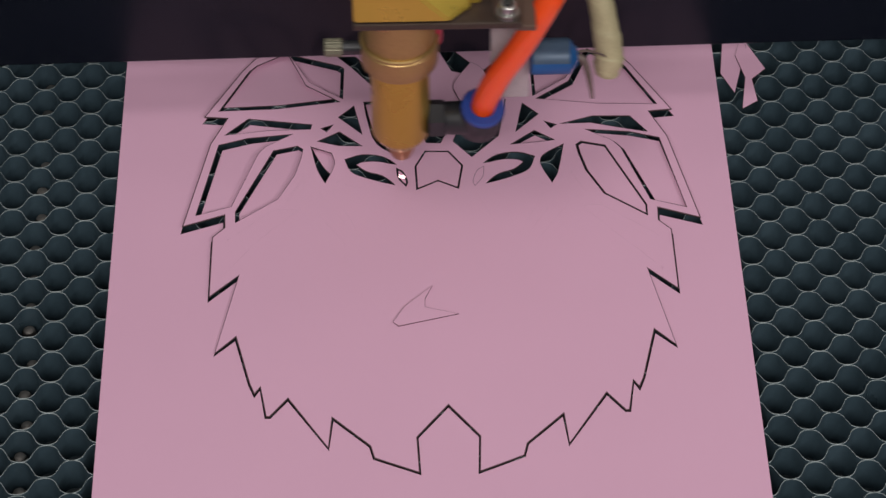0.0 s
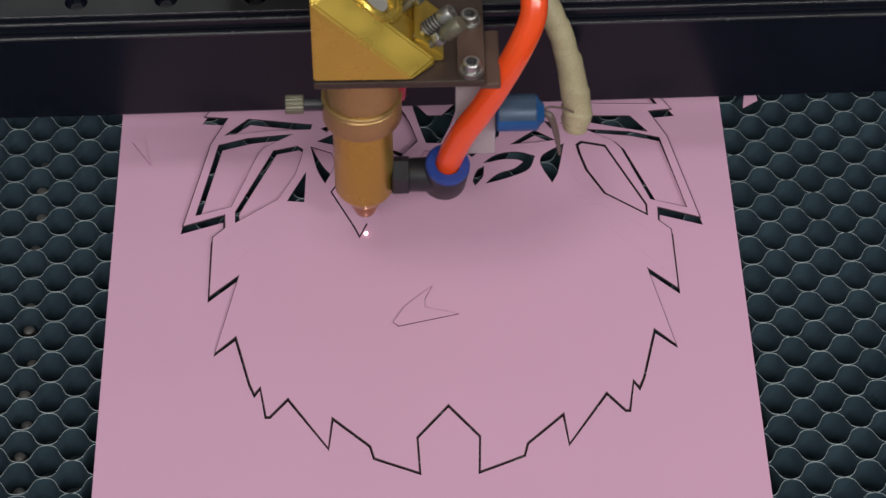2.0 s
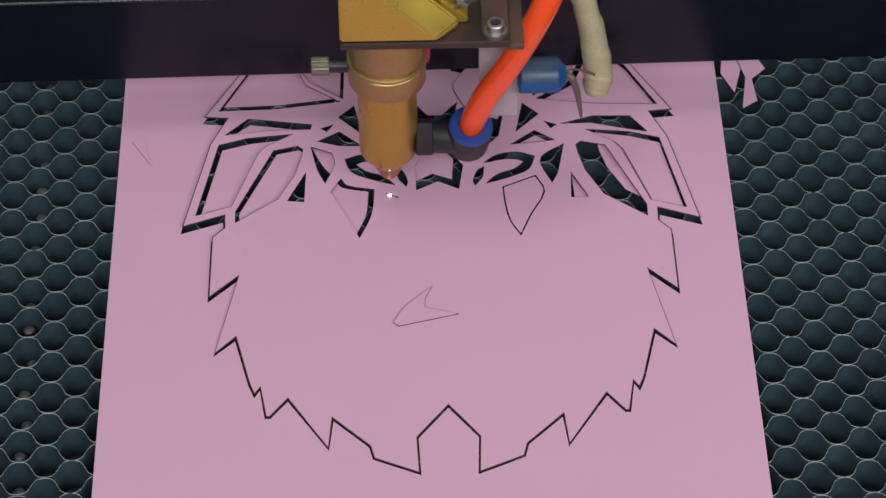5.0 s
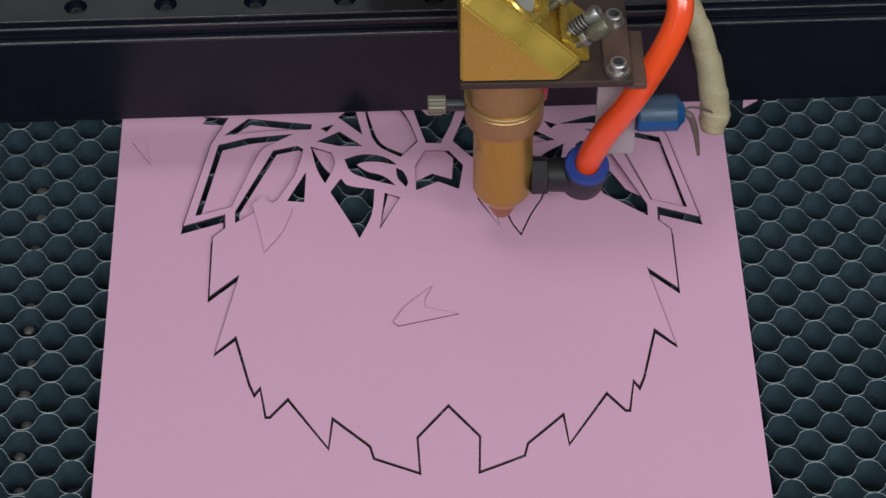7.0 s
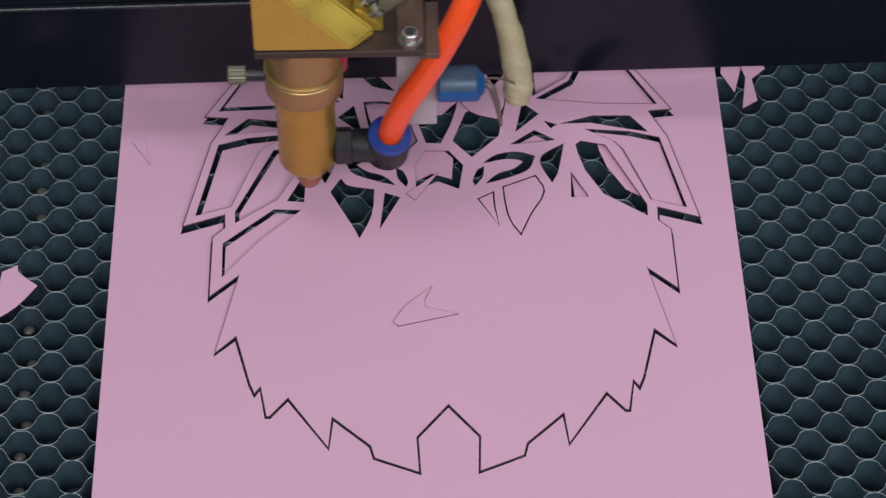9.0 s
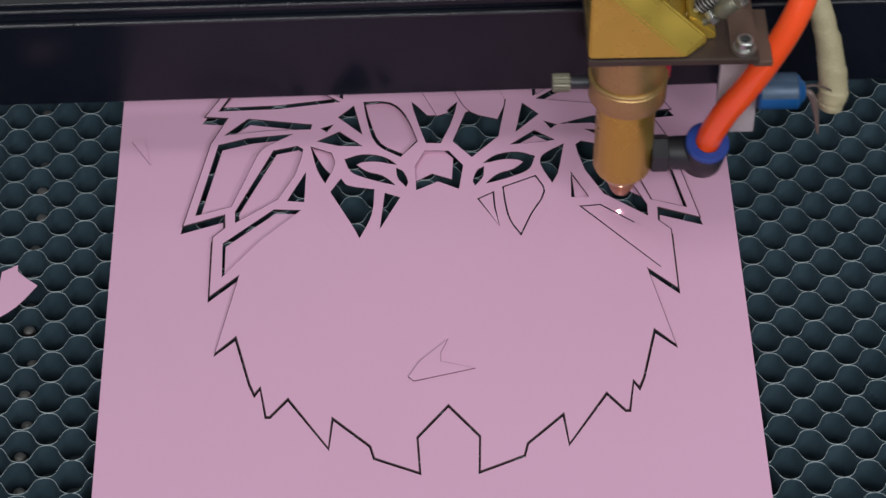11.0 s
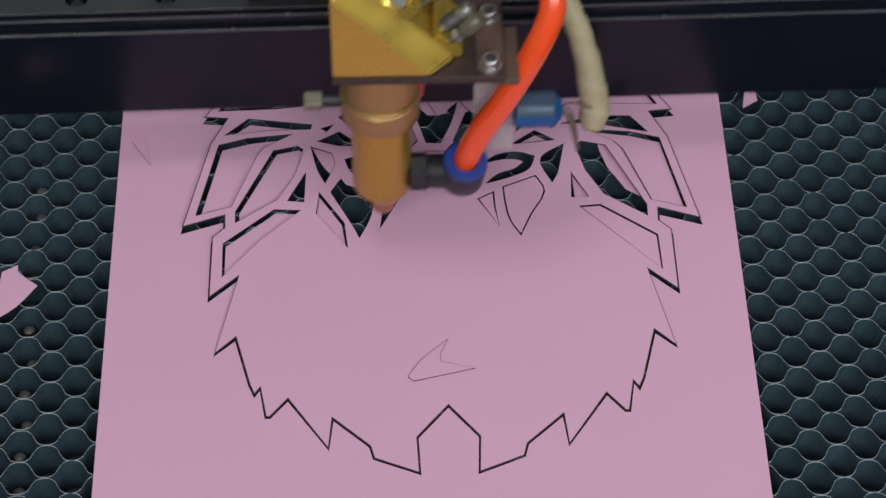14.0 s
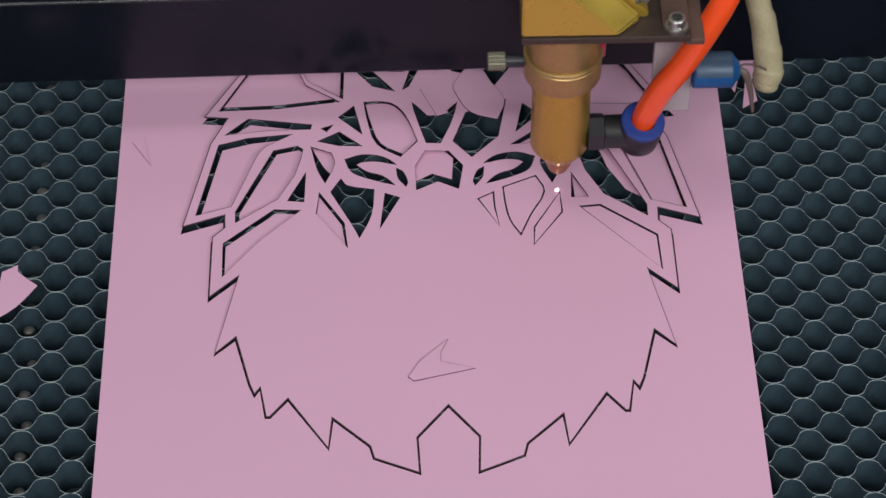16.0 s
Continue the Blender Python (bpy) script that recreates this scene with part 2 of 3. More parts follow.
EYE = [(-32.4, 41.0), (-26.9, 43.0), (-20.1, 42.0), (-15.2, 38.4), (-21.5, 40.2), (-26.9, 40.0), (-29.3, 38.5), (-25.4, 34.9), (-20.2, 32.9), (-15.9, 28.8), (-26.0, 32.7), (-30.4, 35.5)]
SLOT = [(-14.7, 36.0), (-13.0, 34.6), (-11.5, 30.0), (-11.9, 28.4), (-14.2, 31.9)]
EARTRI = [(-34.6, 61.7), (-29.8, 66.6), (-26.9, 53.5)]
EARDOT = [(-40.5, 56.3), (-37.1, 57.9), (-39.1, 55.1)]
EARWING = [(-35.2, 69.6), (-46.8, 77.8), (-52.6, 92.1), (-54.0, 93.9), (-64.0, 88.1), (-66.6, 85.2), (-76.4, 66.1), (-56.6, 66.7)]
EARPANEL = [(-52.4, 93.6), (-34.8, 87.3), (-33.4, 85.9), (-33.8, 71.5), (-45.2, 79.8), (-49.5, 88.6)]
LOWWING = [(-76.2, 48.9), (-66.1, 52.0), (-51.1, 53.8), (-60.2, 48.5), (-63.0, 44.8), (-71.5, 20.1), (-82.8, 16.4)]
SPINE = [(-57.2, 45.7), (-49.2, 47.7), (-47.6, 46.3), (-48.2, 42.2), (-50.2, 34.2), (-55.8, 23.1), (-69.4, 13.0), (-69.5, 17.4)]
BRIDGE = [(-25.8, 68.8), (-16.9, 68.3), (-11.8, 62.0), (-7.9, 49.4), (-13.6, 42.4), (-21.4, 48.4), (-24.5, 59.5)]
CROWN = [(-9.1, 68.4), (-4.1, 61.5), (1.3, 61.4), (6.6, 68.0), (3.7, 57.4), (0.2, 48.6), (-4.3, 48.8), (-6.5, 57.1)]
HEXHOLE = [(9.8, 62.8), (23.5, 68.7), (20.3, 51.4), (11.1, 41.8), (5.1, 49.1)]
STAR = [(-8.5, 37.2), (-5.0, 44.4), (3.0, 44.2), (7.7, 37.3), (6.0, 26.6), (-0.8, 30.2), (-8.1, 26.4)]
BROW_L = [(-34.8, 92.0), (-29.2, 91.9), (-23.7, 85.0), (-15.4, 74.5), (-22.8, 77.2), (-30.4, 87.2)]
BROW_R = [(15.4, 82.6), (24.5, 91.7), (26.7, 87.5), (19.6, 76.2)]
TOP_L = [(-6.4, 96.0), (-3.2, 94.7), (-10.4, 76.9), (-12.2, 75.3)]
TOP_R = [(0.7, 95.8), (4.7, 95.7), (13.1, 86.1), (8.4, 83.4), (5.4, 84.3)]
CHEEK_L = [(-41.6, 50.2), (-34.7, 54.2), (-27.3, 47.7), (-34.7, 48.1)]
CHEEK_R = [(33.2, 53.3), (39.5, 49.0), (33.9, 48.3), (25.0, 47.2)]
TEMPLE_L = [(-44.1, 47.0), (-37.6, 44.1), (-36.6, 39.2), (-39.5, 30.7), (-41.9, 36.6)]
TEMPLE_R = [(42.6, 46.2), (35.9, 41.5), (35.0, 37.4), (38.2, 29.3), (40.0, 33.2)]
BAND_L = [(-74.1, 54.1), (-66.4, 61.4), (-44.6, 58.1), (-45.0, 56.4), (-58.4, 56.2)]
BAND_R = [(42.2, 56.7), (53.9, 60.0), (66.8, 59.7), (72.2, 52.4), (63.8, 54.5), (53.1, 57.3)]
TRI_L = [(-46.1, 35.4), (-46.8, 21.6), (-52.0, 22.2)]
TRI_R = [(44.9, 33.1), (50.0, 21.8), (44.6, 21.7)]
TOOTH_L = [(-34.1, 31.6), (-32.0, 28.6), (-22.9, 26.5), (-23.9, 15.0), (-27.8, 4.7), (-29.1, 8.3), (-37.4, 25.8)]
TOOTH_R = [(32.6, 31.8), (35.3, 24.5), (30.4, 14.1), (26.5, 4.6), (23.2, 11.2), (21.8, 19.1), (21.3, 26.8)]
SLIM_L = [(-18.9, 24.6), (-14.3, 22.6), (-20.9, 8.4)]
SLIM_R = [(17.9, 24.4), (18.1, 17.8), (19.4, 8.7), (12.6, 21.4)]
FANG_L = [(-41.4, 25.4), (-33.1, 11.3), (-31.8, 0.2), (-42.3, 16.0)]
FANG_R = [(40.5, 23.9), (40.9, 14.7), (30.7, -0.1), (31.2, 7.9)]
JAW_L = [(-73.4, 2.8), (-56.7, 17.9), (-48.1, 17.4), (-61.2, 4.3), (-73.3, -11.7)]
JAW_R = [(47.2, 17.1), (54.0, 17.7), (72.3, 3.5), (72.8, -11.6)]
HEXLOOSE = [(12.0, 87.9), (5.9, 77.7), (5.8, 73.7), (11.2, 62.8), (20.6, 58.9), (23.5, 68.7), (18.9, 77.9), (15.5, 85.5)]
TOPLOOSE = [(-25.1, 92.9), (-14.6, 93.2), (-11.7, 83.9), (-17.1, 84.0)]
NOSE = [(-3.8, -17.9), (-6.3, -23.5), (-6.4, -27.2), (4.6, -30.4), (-15.2, -35.3), (-17.0, -33.5), (-13.3, -27.0)]
OFF_A = [(103.7, 102.4), (109.2, 102.3), (111.7, 96.2), (105.2, 72.1), (101.0, 82.3)]
OFF_B = [(110.2, 102.2), (117.3, 84.2), (111.9, 78.5), (112.7, 67.0), (106.8, 62.6), (109.5, 79.2), (107.1, 91.0)]



def softened(poly, k=3):
    """The outline with its blunt corners drawn round: each edge in k steps, sharp corners kept."""
    n, pts = len(poly), [Vector(p) for p in poly]
    blunt = [(pts[i] - pts[i - 1]).angle(pts[(i + 1) % n] - pts[i]) < radians(52) for i in range(n)]
    res = []
    for i in range(n):
        p, q = pts[i], pts[(i + 1) % n]
        d = q - p
        ta = (q - pts[i - 1]).normalized() * d.length if blunt[i] else d
        tb = (pts[(i + 2) % n] - p).normalized() * d.length if blunt[(i + 1) % n] else d
        for j in range(k):
            t = j / k
            res.append(tuple(p * (2 * t ** 3 - 3 * t * t + 1) + ta * (t ** 3 - 2 * t * t + t) + q * (3 * t * t - 2 * t ** 3) + tb * (t ** 3 - t * t)))
    return res


EYE, SLOT, CROWN, TEMPLE_L, TEMPLE_R = softened(EYE), softened(SLOT), softened(CROWN), softened(TEMPLE_L), softened(TEMPLE_R)
TOOTH_L, TOOTH_R, BRIDGE, HEXLOOSE = softened(TOOTH_L), softened(TOOTH_R), softened(BRIDGE), softened(HEXLOOSE)
SHEET_Z = (0.15, 0.5)
FACE_Z = (0.28, 0.6)
LOW = -0.5
CURL = 0.0095          # the mask lifts from its chin towards its crown


def lift(y):
    return (y + 95.0) * CURL



def drifted(poly):
    """The opening in the sheet round the face: the face has crept away from its near edges, most at the top."""
    res = []
    for x, y in grown(poly, 0.36):
        k = min(1, max(0, (y + 95) / 110))
        res.append((x, y - 0.35 - 2.6 * k * k + 0.93 * (lift(y) + 0.1)))
    return res


OUTLINE = OUT + [(-x, y) for x, y in OUT[::-1][1:-1]]
OPEN = [mirrored(p) for p in (EYE, SLOT, EARTRI, EARDOT, EARWING, EARPANEL, LOWWING, SPINE)] + [EYE, SLOT, EARTRI, EARDOT, EARWING, EARPANEL, LOWWING, SPINE]
OPEN += [BRIDGE, CROWN, HEXHOLE, STAR, BROW_L, BROW_R, TOP_L, TOP_R, CHEEK_L, CHEEK_R, TEMPLE_L, TEMPLE_R, BAND_L, BAND_R,
         TRI_L, TRI_R, TOOTH_L, TOOTH_R, SLIM_L, SLIM_R, FANG_L, FANG_R, JAW_L, JAW_R]
KERF = 0.29

sheet = slab("card_sheet", [(-105, -165), (105, -165), (105, 132), (-105, 132)], [placed(drifted(OUTLINE))], *SHEET_Z, [CARD, CHAR], rims=[(placed(drifted(OUTLINE)), 0.06)])
tagged(sheet, "pink card sheet with a mask-shaped opening, lying on the honeycomb", "card sheet")
face = slab("card_mask", placed(OUTLINE), [placed(grown(p, KERF)) for p in OPEN], *FACE_Z, [CARD, CHAR],
            rims=[(placed(OUTLINE), -0.32)] + [(placed(grown(p, KERF)), 0.14) for p in OPEN[:OPEN.index(TRI_L)] if p is not STAR])
face.matrix_world = pose(0, -0.095, 0) @ pose(0, 0, 0, math.degrees(math.atan(CURL))) @ pose(0, 0.095, 0)
tagged(face, "pink card animal mask with jagged mane, half cut out", "card mask")

MOVES = []


def centre(poly):
    return (sum(p[0] for p in poly) / len(poly), sum(p[1] for p in poly) / len(poly))


def cut_piece(poly, label="pink card offcut with charred edges", rim=False):
    """A piece of card that fills an opening of the mask, with its origin in its middle."""
    p = placed(grown(poly, -KERF))
    ob = slab("card_offcut", p, [], *FACE_Z, [CARD, CHAR], origin=centre(p), rims=[(p, -0.14)] if rim else [])
    return tagged(ob, label, "card offcut", "offcuts of the mask")


def at(ob, dx=0.0, dy=0.0, dz=0.0, turn=0.0, tx=0.0, ty=0.0):
    base = ob["home"]
    if dz > -0.3 and ob.parent is None and not (dx < -90 or dz > 3 or ob.get("flat") or (dx < -50 and dz < 1)):
        dz, tx = dz + lift(base[1] / MM + dy), tx + math.degrees(math.atan(CURL))
    return pose(base[0] + dx * MM, base[1] + dy * MM, dz * MM, tx, ty, turn)


def lay(poly, *rows, label="", rim=False, flat=False):
    """A cut piece; rows of (seconds, dx, dy, dz, turn, tilt x, tilt y) from its opening. One row: it lies still."""
    ob = cut_piece(poly, label or "pink card offcut with charred edges", rim or len(rows) == 1)
    ob["home"] = tuple(ob.location)
    if flat:
        ob["flat"] = 1
    if len(rows) == 1:
        ob.matrix_world = at(ob, *rows[0][1:])
    else:
        MOVES.append((ob, rows))
        ob.matrix_world = at(ob, *rows[0][1:])
    return ob


def kerf(poly, t0, t1, first=0, backwards=False):
    """The line of card that the beam burns away along an outline, in short strips that drop as it passes."""
    pts = placed(poly)
    pts = pts[first:] + pts[:first]
    if backwards:
        pts = [pts[0]] + pts[1:][::-1]
    loop = pts + [pts[0]]
    total = sum((Vector(b) - Vector(a)).length for a, b in zip(loop, loop[1:]))
    run = 0.0
    for a, b in zip(loop, loop[1:]):
        a, b = Vector(a), Vector(b)
        length = (b - a).length
        n = max(1, round(length / 4.5))
        d = (b - a) / length
        s = Vector((-d.y, d.x)) * (KERF + 0.10)
        for i in range(n):
            p, q = a + d * (length * i / n - (0.6 if i == 0 else 0.02)), a + d * (length * (i + 1) / n + (0.6 if i == n - 1 else 0.02))
            c = (p + q) / 2
            ob = slab("kerf_strip", [tuple(p - s), tuple(q - s), tuple(q + s), tuple(p + s)], [], FACE_Z[0] + 0.02, FACE_Z[1] - 0.012 - 0.006 * (len(MOVES) % 3), [CARD], face, origin=tuple(c))
            ob["home"] = tuple(ob.location)
            t = t0 + (t1 - t0) * (run + length * (i + 0.5) / n) / total
            MOVES.append((ob, [(0.0,), (t - 0.034,), (t + 0.034, 0, 0, -14), (t + 0.07, 0, 0, -33), (16.0, 0, 0, -33)]))
        run += length


# pieces that lie in their openings from the start
lay(EARWING, (0, 0.2, 3.2, LOW, 0.5))
lay(mirrored(EARWING), (0, 0.9, 0.6, LOW, -0.5))
lay(EARPANEL, (0, -0.5, 0.4, LOW, 0))
lay(mirrored(EARPANEL), (0, 0.5, 1.4, LOW, 0))
lay(LOWWING, (0, 0.6, -0.3, LOW, 0))
lay(SPINE, (0, 0.55, 0.5, LOW, 0))
lay(BAND_L, (0, 0.3, -0.5, LOW, -1))
lay(BRIDGE, (0, 0.4, 1.9, LOW, 3))
lay(CHEEK_R, (0, 0.2, 0.2, LOW, 0))
lay(TEMPLE_L, (0, 0.6, 3.3, LOW, 12))
lay(mirrored(LOWWING), (0.0, 0.8, 0.0, -0.1, 1, 0, 0.6), (3.6, 0.8, 0.0, -0.1, 1, 0, 0.6), (4.0, 1.0, -0.2, -0.1, 1, 0, 0.6), (5.0, 0.5, -0.3, 0.0, -0.5, 0, 1.2), (16.0, 0.5, -0.3, 0.0, -0.5, 0, 1.2), rim=True, flat=True)
lay(mirrored(SPINE), (0.0, 0.2, -0.2, -0.1, 0), (3.5, 0.2, -0.2, -0.1, 0), (3.8, 1.0, 1.6, LOW, 0), (4.4, 1.2, 1.8, LOW, 0), (4.9, 7.0, 2.8, LOW, 1), (16.0, 7.0, 2.8, LOW, 1), rim=True)
lay(STAR, (0.0,), (0.36,), (0.5, -1.6, 2.4, LOW, 4), (0.7, -2.4, 4.6, LOW, 5), (16.0, -2.4, 4.6, LOW, 5), rim=True)
# pieces cut out during the clip
lay(SLOT, (0.0,), (0.12,), (0.25, 0, 0, -32), (16.0, 0, 0, -32))
lay(mirrored(SLOT), (0.0,), (0.55,), (0.7, 0, 0, -32), (16.0, 0, 0, -32))
kerf(mirrored(SLOT), 0.25, 0.52)
lay(TRI_L, (0.0,), (1.3,), (1.34, -15, 12, 12, -50, 25), (1.38, -38, 22, 8, -100, 15), (1.43, -54.7, 22.7, 0.45, -144.4), (16.0, -54.7, 22.7, 0.45, -144.4))
kerf(TRI_L, 0.85, 1.27, 2, True)
lay(TOOTH_L, (0.0,), (2.35,), (2.45, -1.5, 0.9, LOW, 0), (5.0, -1.5, 0.9, LOW, 0), (5.3, -14, 2, 9, -8, 12), (5.6, -28.5, -7.1, 0.56, -13),
    (7.38, -28.5, -7.1, 0.56, -13), (7.5, -30, -7.5, 3.5, -10, 14, 6), (7.6, -45, -8.5, 10, 5, 30, 20), (7.7, -63, -12, 12, 20, -25, 30), (7.8, -66, -17, 10, 20, 30, -20), (7.9, -69, -21, 8, 0, 38, 0),
    (8.0, -78, -26, 6, -20, 40, 15), (8.1, -101, -31, 6, -30, -15, 10), (8.2, -113.4, -35.9, -0.08, -29.3), (16.0, -113.4, -35.9, -0.08, -29.3))
kerf(TOOTH_L, 1.55, 2.4, 0, True)
lay(TOOTH_R, (0.0,), (3.7, 0, 0, 0), (16.0, 0, 0, 0))
kerf(TOOTH_R, 2.75, 3.7, 18, True)
lay(TRI_R, (0.0,), (4.4,), (4.5, 0.6, 0.8, LOW, 3), (16.0, 0.6, 0.8, LOW, 3))
kerf(TRI_R, 4.0, 4.4)
lay(SLIM_L, (0.0,), (5.6,), (5.7, 0.3, 1.6, LOW, -3), (7.08, 0.3, 1.6, LOW, -3), (7.2, 3, 3, 9, 75, 20), (7.35, 11.1, 7.7, 0.6, 156.5),
    (9.8, 11.1, 7.7, 0.6, 156.5), (10.1, 13, 30, 10, 190, 15), (10.4, 17.0, 47.7, 0.55, 226.6), (16.0, 17.0, 47.7, 0.55, 226.6))
kerf(SLIM_L, 4.9, 5.6)
lay(SLIM_R, (0.0,), (16.0,))
kerf(SLIM_R, 6.15, 7.05, 2, False)
lay(JAW_L, (0.0,), (8.9,), (9.0, 0.4, 0.0, LOW, 0), (16.0, 0.4, 0.0, LOW, 0))
kerf(JAW_L, 7.6, 8.9, 2, True)
lay(JAW_R, (0.0,), (11.45,), (11.55, -0.1, -0.2, -0.15), (16.0, -0.1, -0.2, -0.15))
kerf(JAW_R, 10.1, 11.35, 3, False)
lay(FANG_L, (0.0,), (13.8,), (13.9, -0.4, 0.5, LOW), (16.0, -0.4, 0.5, LOW))
kerf(FANG_L, 12.6, 13.8, 2, False)
lay(FANG_R, (0.0,), (16.0,))
kerf(FANG_R, 14.68, 16.05, 0, False)


# loose offcuts that lie on the card and on the bed
def loose(poly, z, *rows, label, turn=(0, 0), flat=False):
    p = placed(poly)
    ob = slab("card_offcut", p, [], 0.18, 0.5, [CARD, CHAR], origin=centre(p), rims=[(p, -0.12)], rim_mat=SINGE)
    tagged(ob, label, "card offcut", "loose offcuts")
    ob["home"] = tuple(ob.location)
    if flat:
        ob["flat"] = 1
    if rows:
        MOVES.append((ob, rows))
    ob.matrix_world = at(ob, 0, 0, z, 0, *turn)
    return ob


loose(HEXLOOSE, 0.62, label="six-sided pink card offcut lying on the mask")
loose(TOPLOOSE, 0.62, label="small pink card offcut lying on the mask")
loose(NOSE, 0.62, (0.0, 0, 0, 0.6), (9.7, 0, 0, 0.6), (10.0, 2.5, -13, 4, 2, 10), (10.3, 4.6, -23.2, 0.6, 0), (16.0, 4.6, -23.2, 0.6, 0), label="thin hooked pink card offcut lying on the mask")
loose(OFF_A, 0.05, flat=True, label="pointed pink card offcut on the honeycomb")
loose(OFF_B, 0.6, turn=(-2, 3), flat=True, label="curled pink card offcut on the honeycomb")



# ---- gantry beam and rail ----
BEAM_Y, BEAM_Z = 35.0, 26.0
RAIL_PITCH = 29.35
RAIL_START = 5.0


def gantry():
    g = tagged(new("gantry_beam"), "black painted gantry beam with a grey drilled linear rail", "gantry")
    smooth(part("beam", box(-420, 420, BEAM_Y, BEAM_Y + 20, BEAM_Z, BEAM_Z + 36.4, 1.2, 6), BLACK, g, "glossy black painted beam"), 50)
    smooth(part("rail_base", box(-420, 420, BEAM_Y + 2.2, BEAM_Y + 18, BEAM_Z + 36.2, BEAM_Z + 40.6, 0.9, 5), BLACK, g), 50)
    # Thin rough beads added along the edges so that lamps glint on them.
    for dy, dz, r in ((0.5, 35.9, 0.75), (2.6, 40.2, 0.65), (3.5, 42.8, 0.4)):
        smooth(part("edge_lip", tube([(x, BEAM_Y + dy, BEAM_Z + dz) for x in range(-420, 421, 105)], r, 10, 2), LIP, g, "chipped lip bead added to catch glints"), 60)
    y0 = BEAM_Y + 3.6
    holes = []
    n = 14
    for i in range(-n, n + 1):
        cx = i * RAIL_PITCH + RAIL_START
        holes.append([(cx + 3.8 * math.cos(a), y0 + 6 + 3.6 * math.sin(a)) for a in (2 * math.pi * j / 20 for j in range(20))])
    # Black edge faces and screws put the shade of deep holes into the colour.
    rail = slab("linear_rail", [(-418, y0), (418, y0), (418, y0 + 12), (-418, y0 + 12)], holes, BEAM_Z + 40.6, BEAM_Z + 43.2, [RAILM, BLACK], g, "grey steel linear rail with countersunk holes")
    for i in range(-n, n + 1):
        smooth(part("rail_screw", lathe([(2.0, BEAM_Z + 40.2), (2.0, BEAM_Z + 41.1), (1.0, BEAM_Z + 41.1), (1.0, BEAM_Z + 40.7)], 14, Matrix.Translation((i * RAIL_PITCH + RAIL_START, y0 + 6, 0))), RUBBER, rail))
    return g


gantry_ob = gantry()


# ---- cutting head: origin on the bed under the nozzle ----
def head():
    h = tagged(new("laser_head"), "gold laser cutting head with orange air hose and blue pointer", "laser head")
    P = lambda name, bm, mat, label="", under=None: smooth(part(name, bm, mat, under or h, label))
    P("barrel", lathe([(5.6, 17.5), (9.2, 22.6), (9.7, 23.8), (9.7, 57)], 48), GOLD, "gold anodised lens barrel")
    P("nozzle_tip", lathe([(1.0, 13.0), (1.0, 11.0), (2.9, 11.0), (3.3, 11.6), (5.6, 17.6)], 40), COPPER, "worn copper nozzle tip")
    collar = P("collar", lathe([(9.8, 55.2), (12.2, 55.4), (12.7, 56.2), (12.7, 63.6), (12.2, 64.2)], 48), BRONZE, "stained bronze collar")
    P("collar_ring", lathe([(12.4, 64.0), (12.9, 64.4), (12.9, 65.2), (12.4, 65.6)], 48), BRONZE, under=collar)
    P("upper_tube", lathe([(11.9, 65.0), (11.9, 82)], 48), BRONZE, "brown gold upper lens tube")
    side = Matrix.Rotation(radians(90), 4, "Y")
    P("knob_shaft", lathe([(2.2, 0), (2.2, 10)], 16, Matrix.Translation((-19.5, 0, 61.0)) @ side), RUBBER)
    bm = bmesh.new()
    kn = 36
    rings = [[bm.verts.new((r * (1 if i % 2 else 0.93) * math.cos(2 * math.pi * i / kn), r * (1 if i % 2 else 0.93) * math.sin(2 * math.pi * i / kn), z)) for i in range(kn)] for r, z in ((2.9, 0), (3.1, 0.4), (3.1, 5.4), (2.9, 5.8))]
    for a, b in zip(rings, rings[1:]):
        for i in range(kn):
            bm.faces.new((a[i], a[(i + 1) % kn], b[(i + 1) % kn], b[i]))
    bm.faces.new(rings[0][::-1]), bm.faces.new(rings[-1])
    bm.transform(Matrix.Scale(MM, 4) @ Matrix.Translation((-24.4, 0, 61.0)) @ side)
    part("thumb_knob", bm, KNURL, h, "knurled metal thumb knob")
    # Red rod added to give the reddish glow at the tube's right side.
    P("red_glow_rod", lathe([(2.6, 60), (3.0, 60.6), (3.0, 81), (2.6, 81.4)], 20, Matrix.Translation((11.2, 3.5, 0))), REDROD, "red rod added for the reddish glow beside the lens tube")
    # plate and mirror block
    part("base_plate", box(-14.5, 39.0, -15, 30, 81.6, 84.2, 0.5), STAINED, h, "stained brown steel base plate")
    part("side_plate", box(37.5, 43.6, -13.5, 11, 79.2, 81.5, 0.4), BROWN, h, "lighter brown plate under the base plate")
    part("mirror_block", prism([(-14.6, [(-14.4, 84.6), (15.6, 84.6), (15.6, 85.4), (-13.4, 116.5), (-14.4, 117.2)]),
                                        (-8.0, [(-14.6, 84.4), (23.0, 84.4), (23.0, 87.0), (-7.4, 119.2), (-14.6, 124.0)]),
                                        (-6.2, [(-14.6, 84.4), (23.0, 84.4), (23.0, 87.0), (-7.4, 119.2), (-14.6, 124.0)])]), GOLDB, h, "bright gold anodised wedge-shaped mirror block")
    part("mirror_seat", prism([(-6.2, [(-14.2, 84.4), (21.5, 84.4), (21.5, 86.0), (-8.0, 117.2), (-14.2, 131.0)]),
                               (17.0, [(-14.2, 84.4), (21.5, 84.4), (21.5, 86.0), (-8.0, 117.2), (-14.2, 131.0)])]), GOLDB, h, "gold seat behind the wedge")
    slope = Matrix.Rotation(radians(46.7), 4, "Y")
    tilt = Matrix.Translation((4.0, 4.0, 105.8)) @ slope
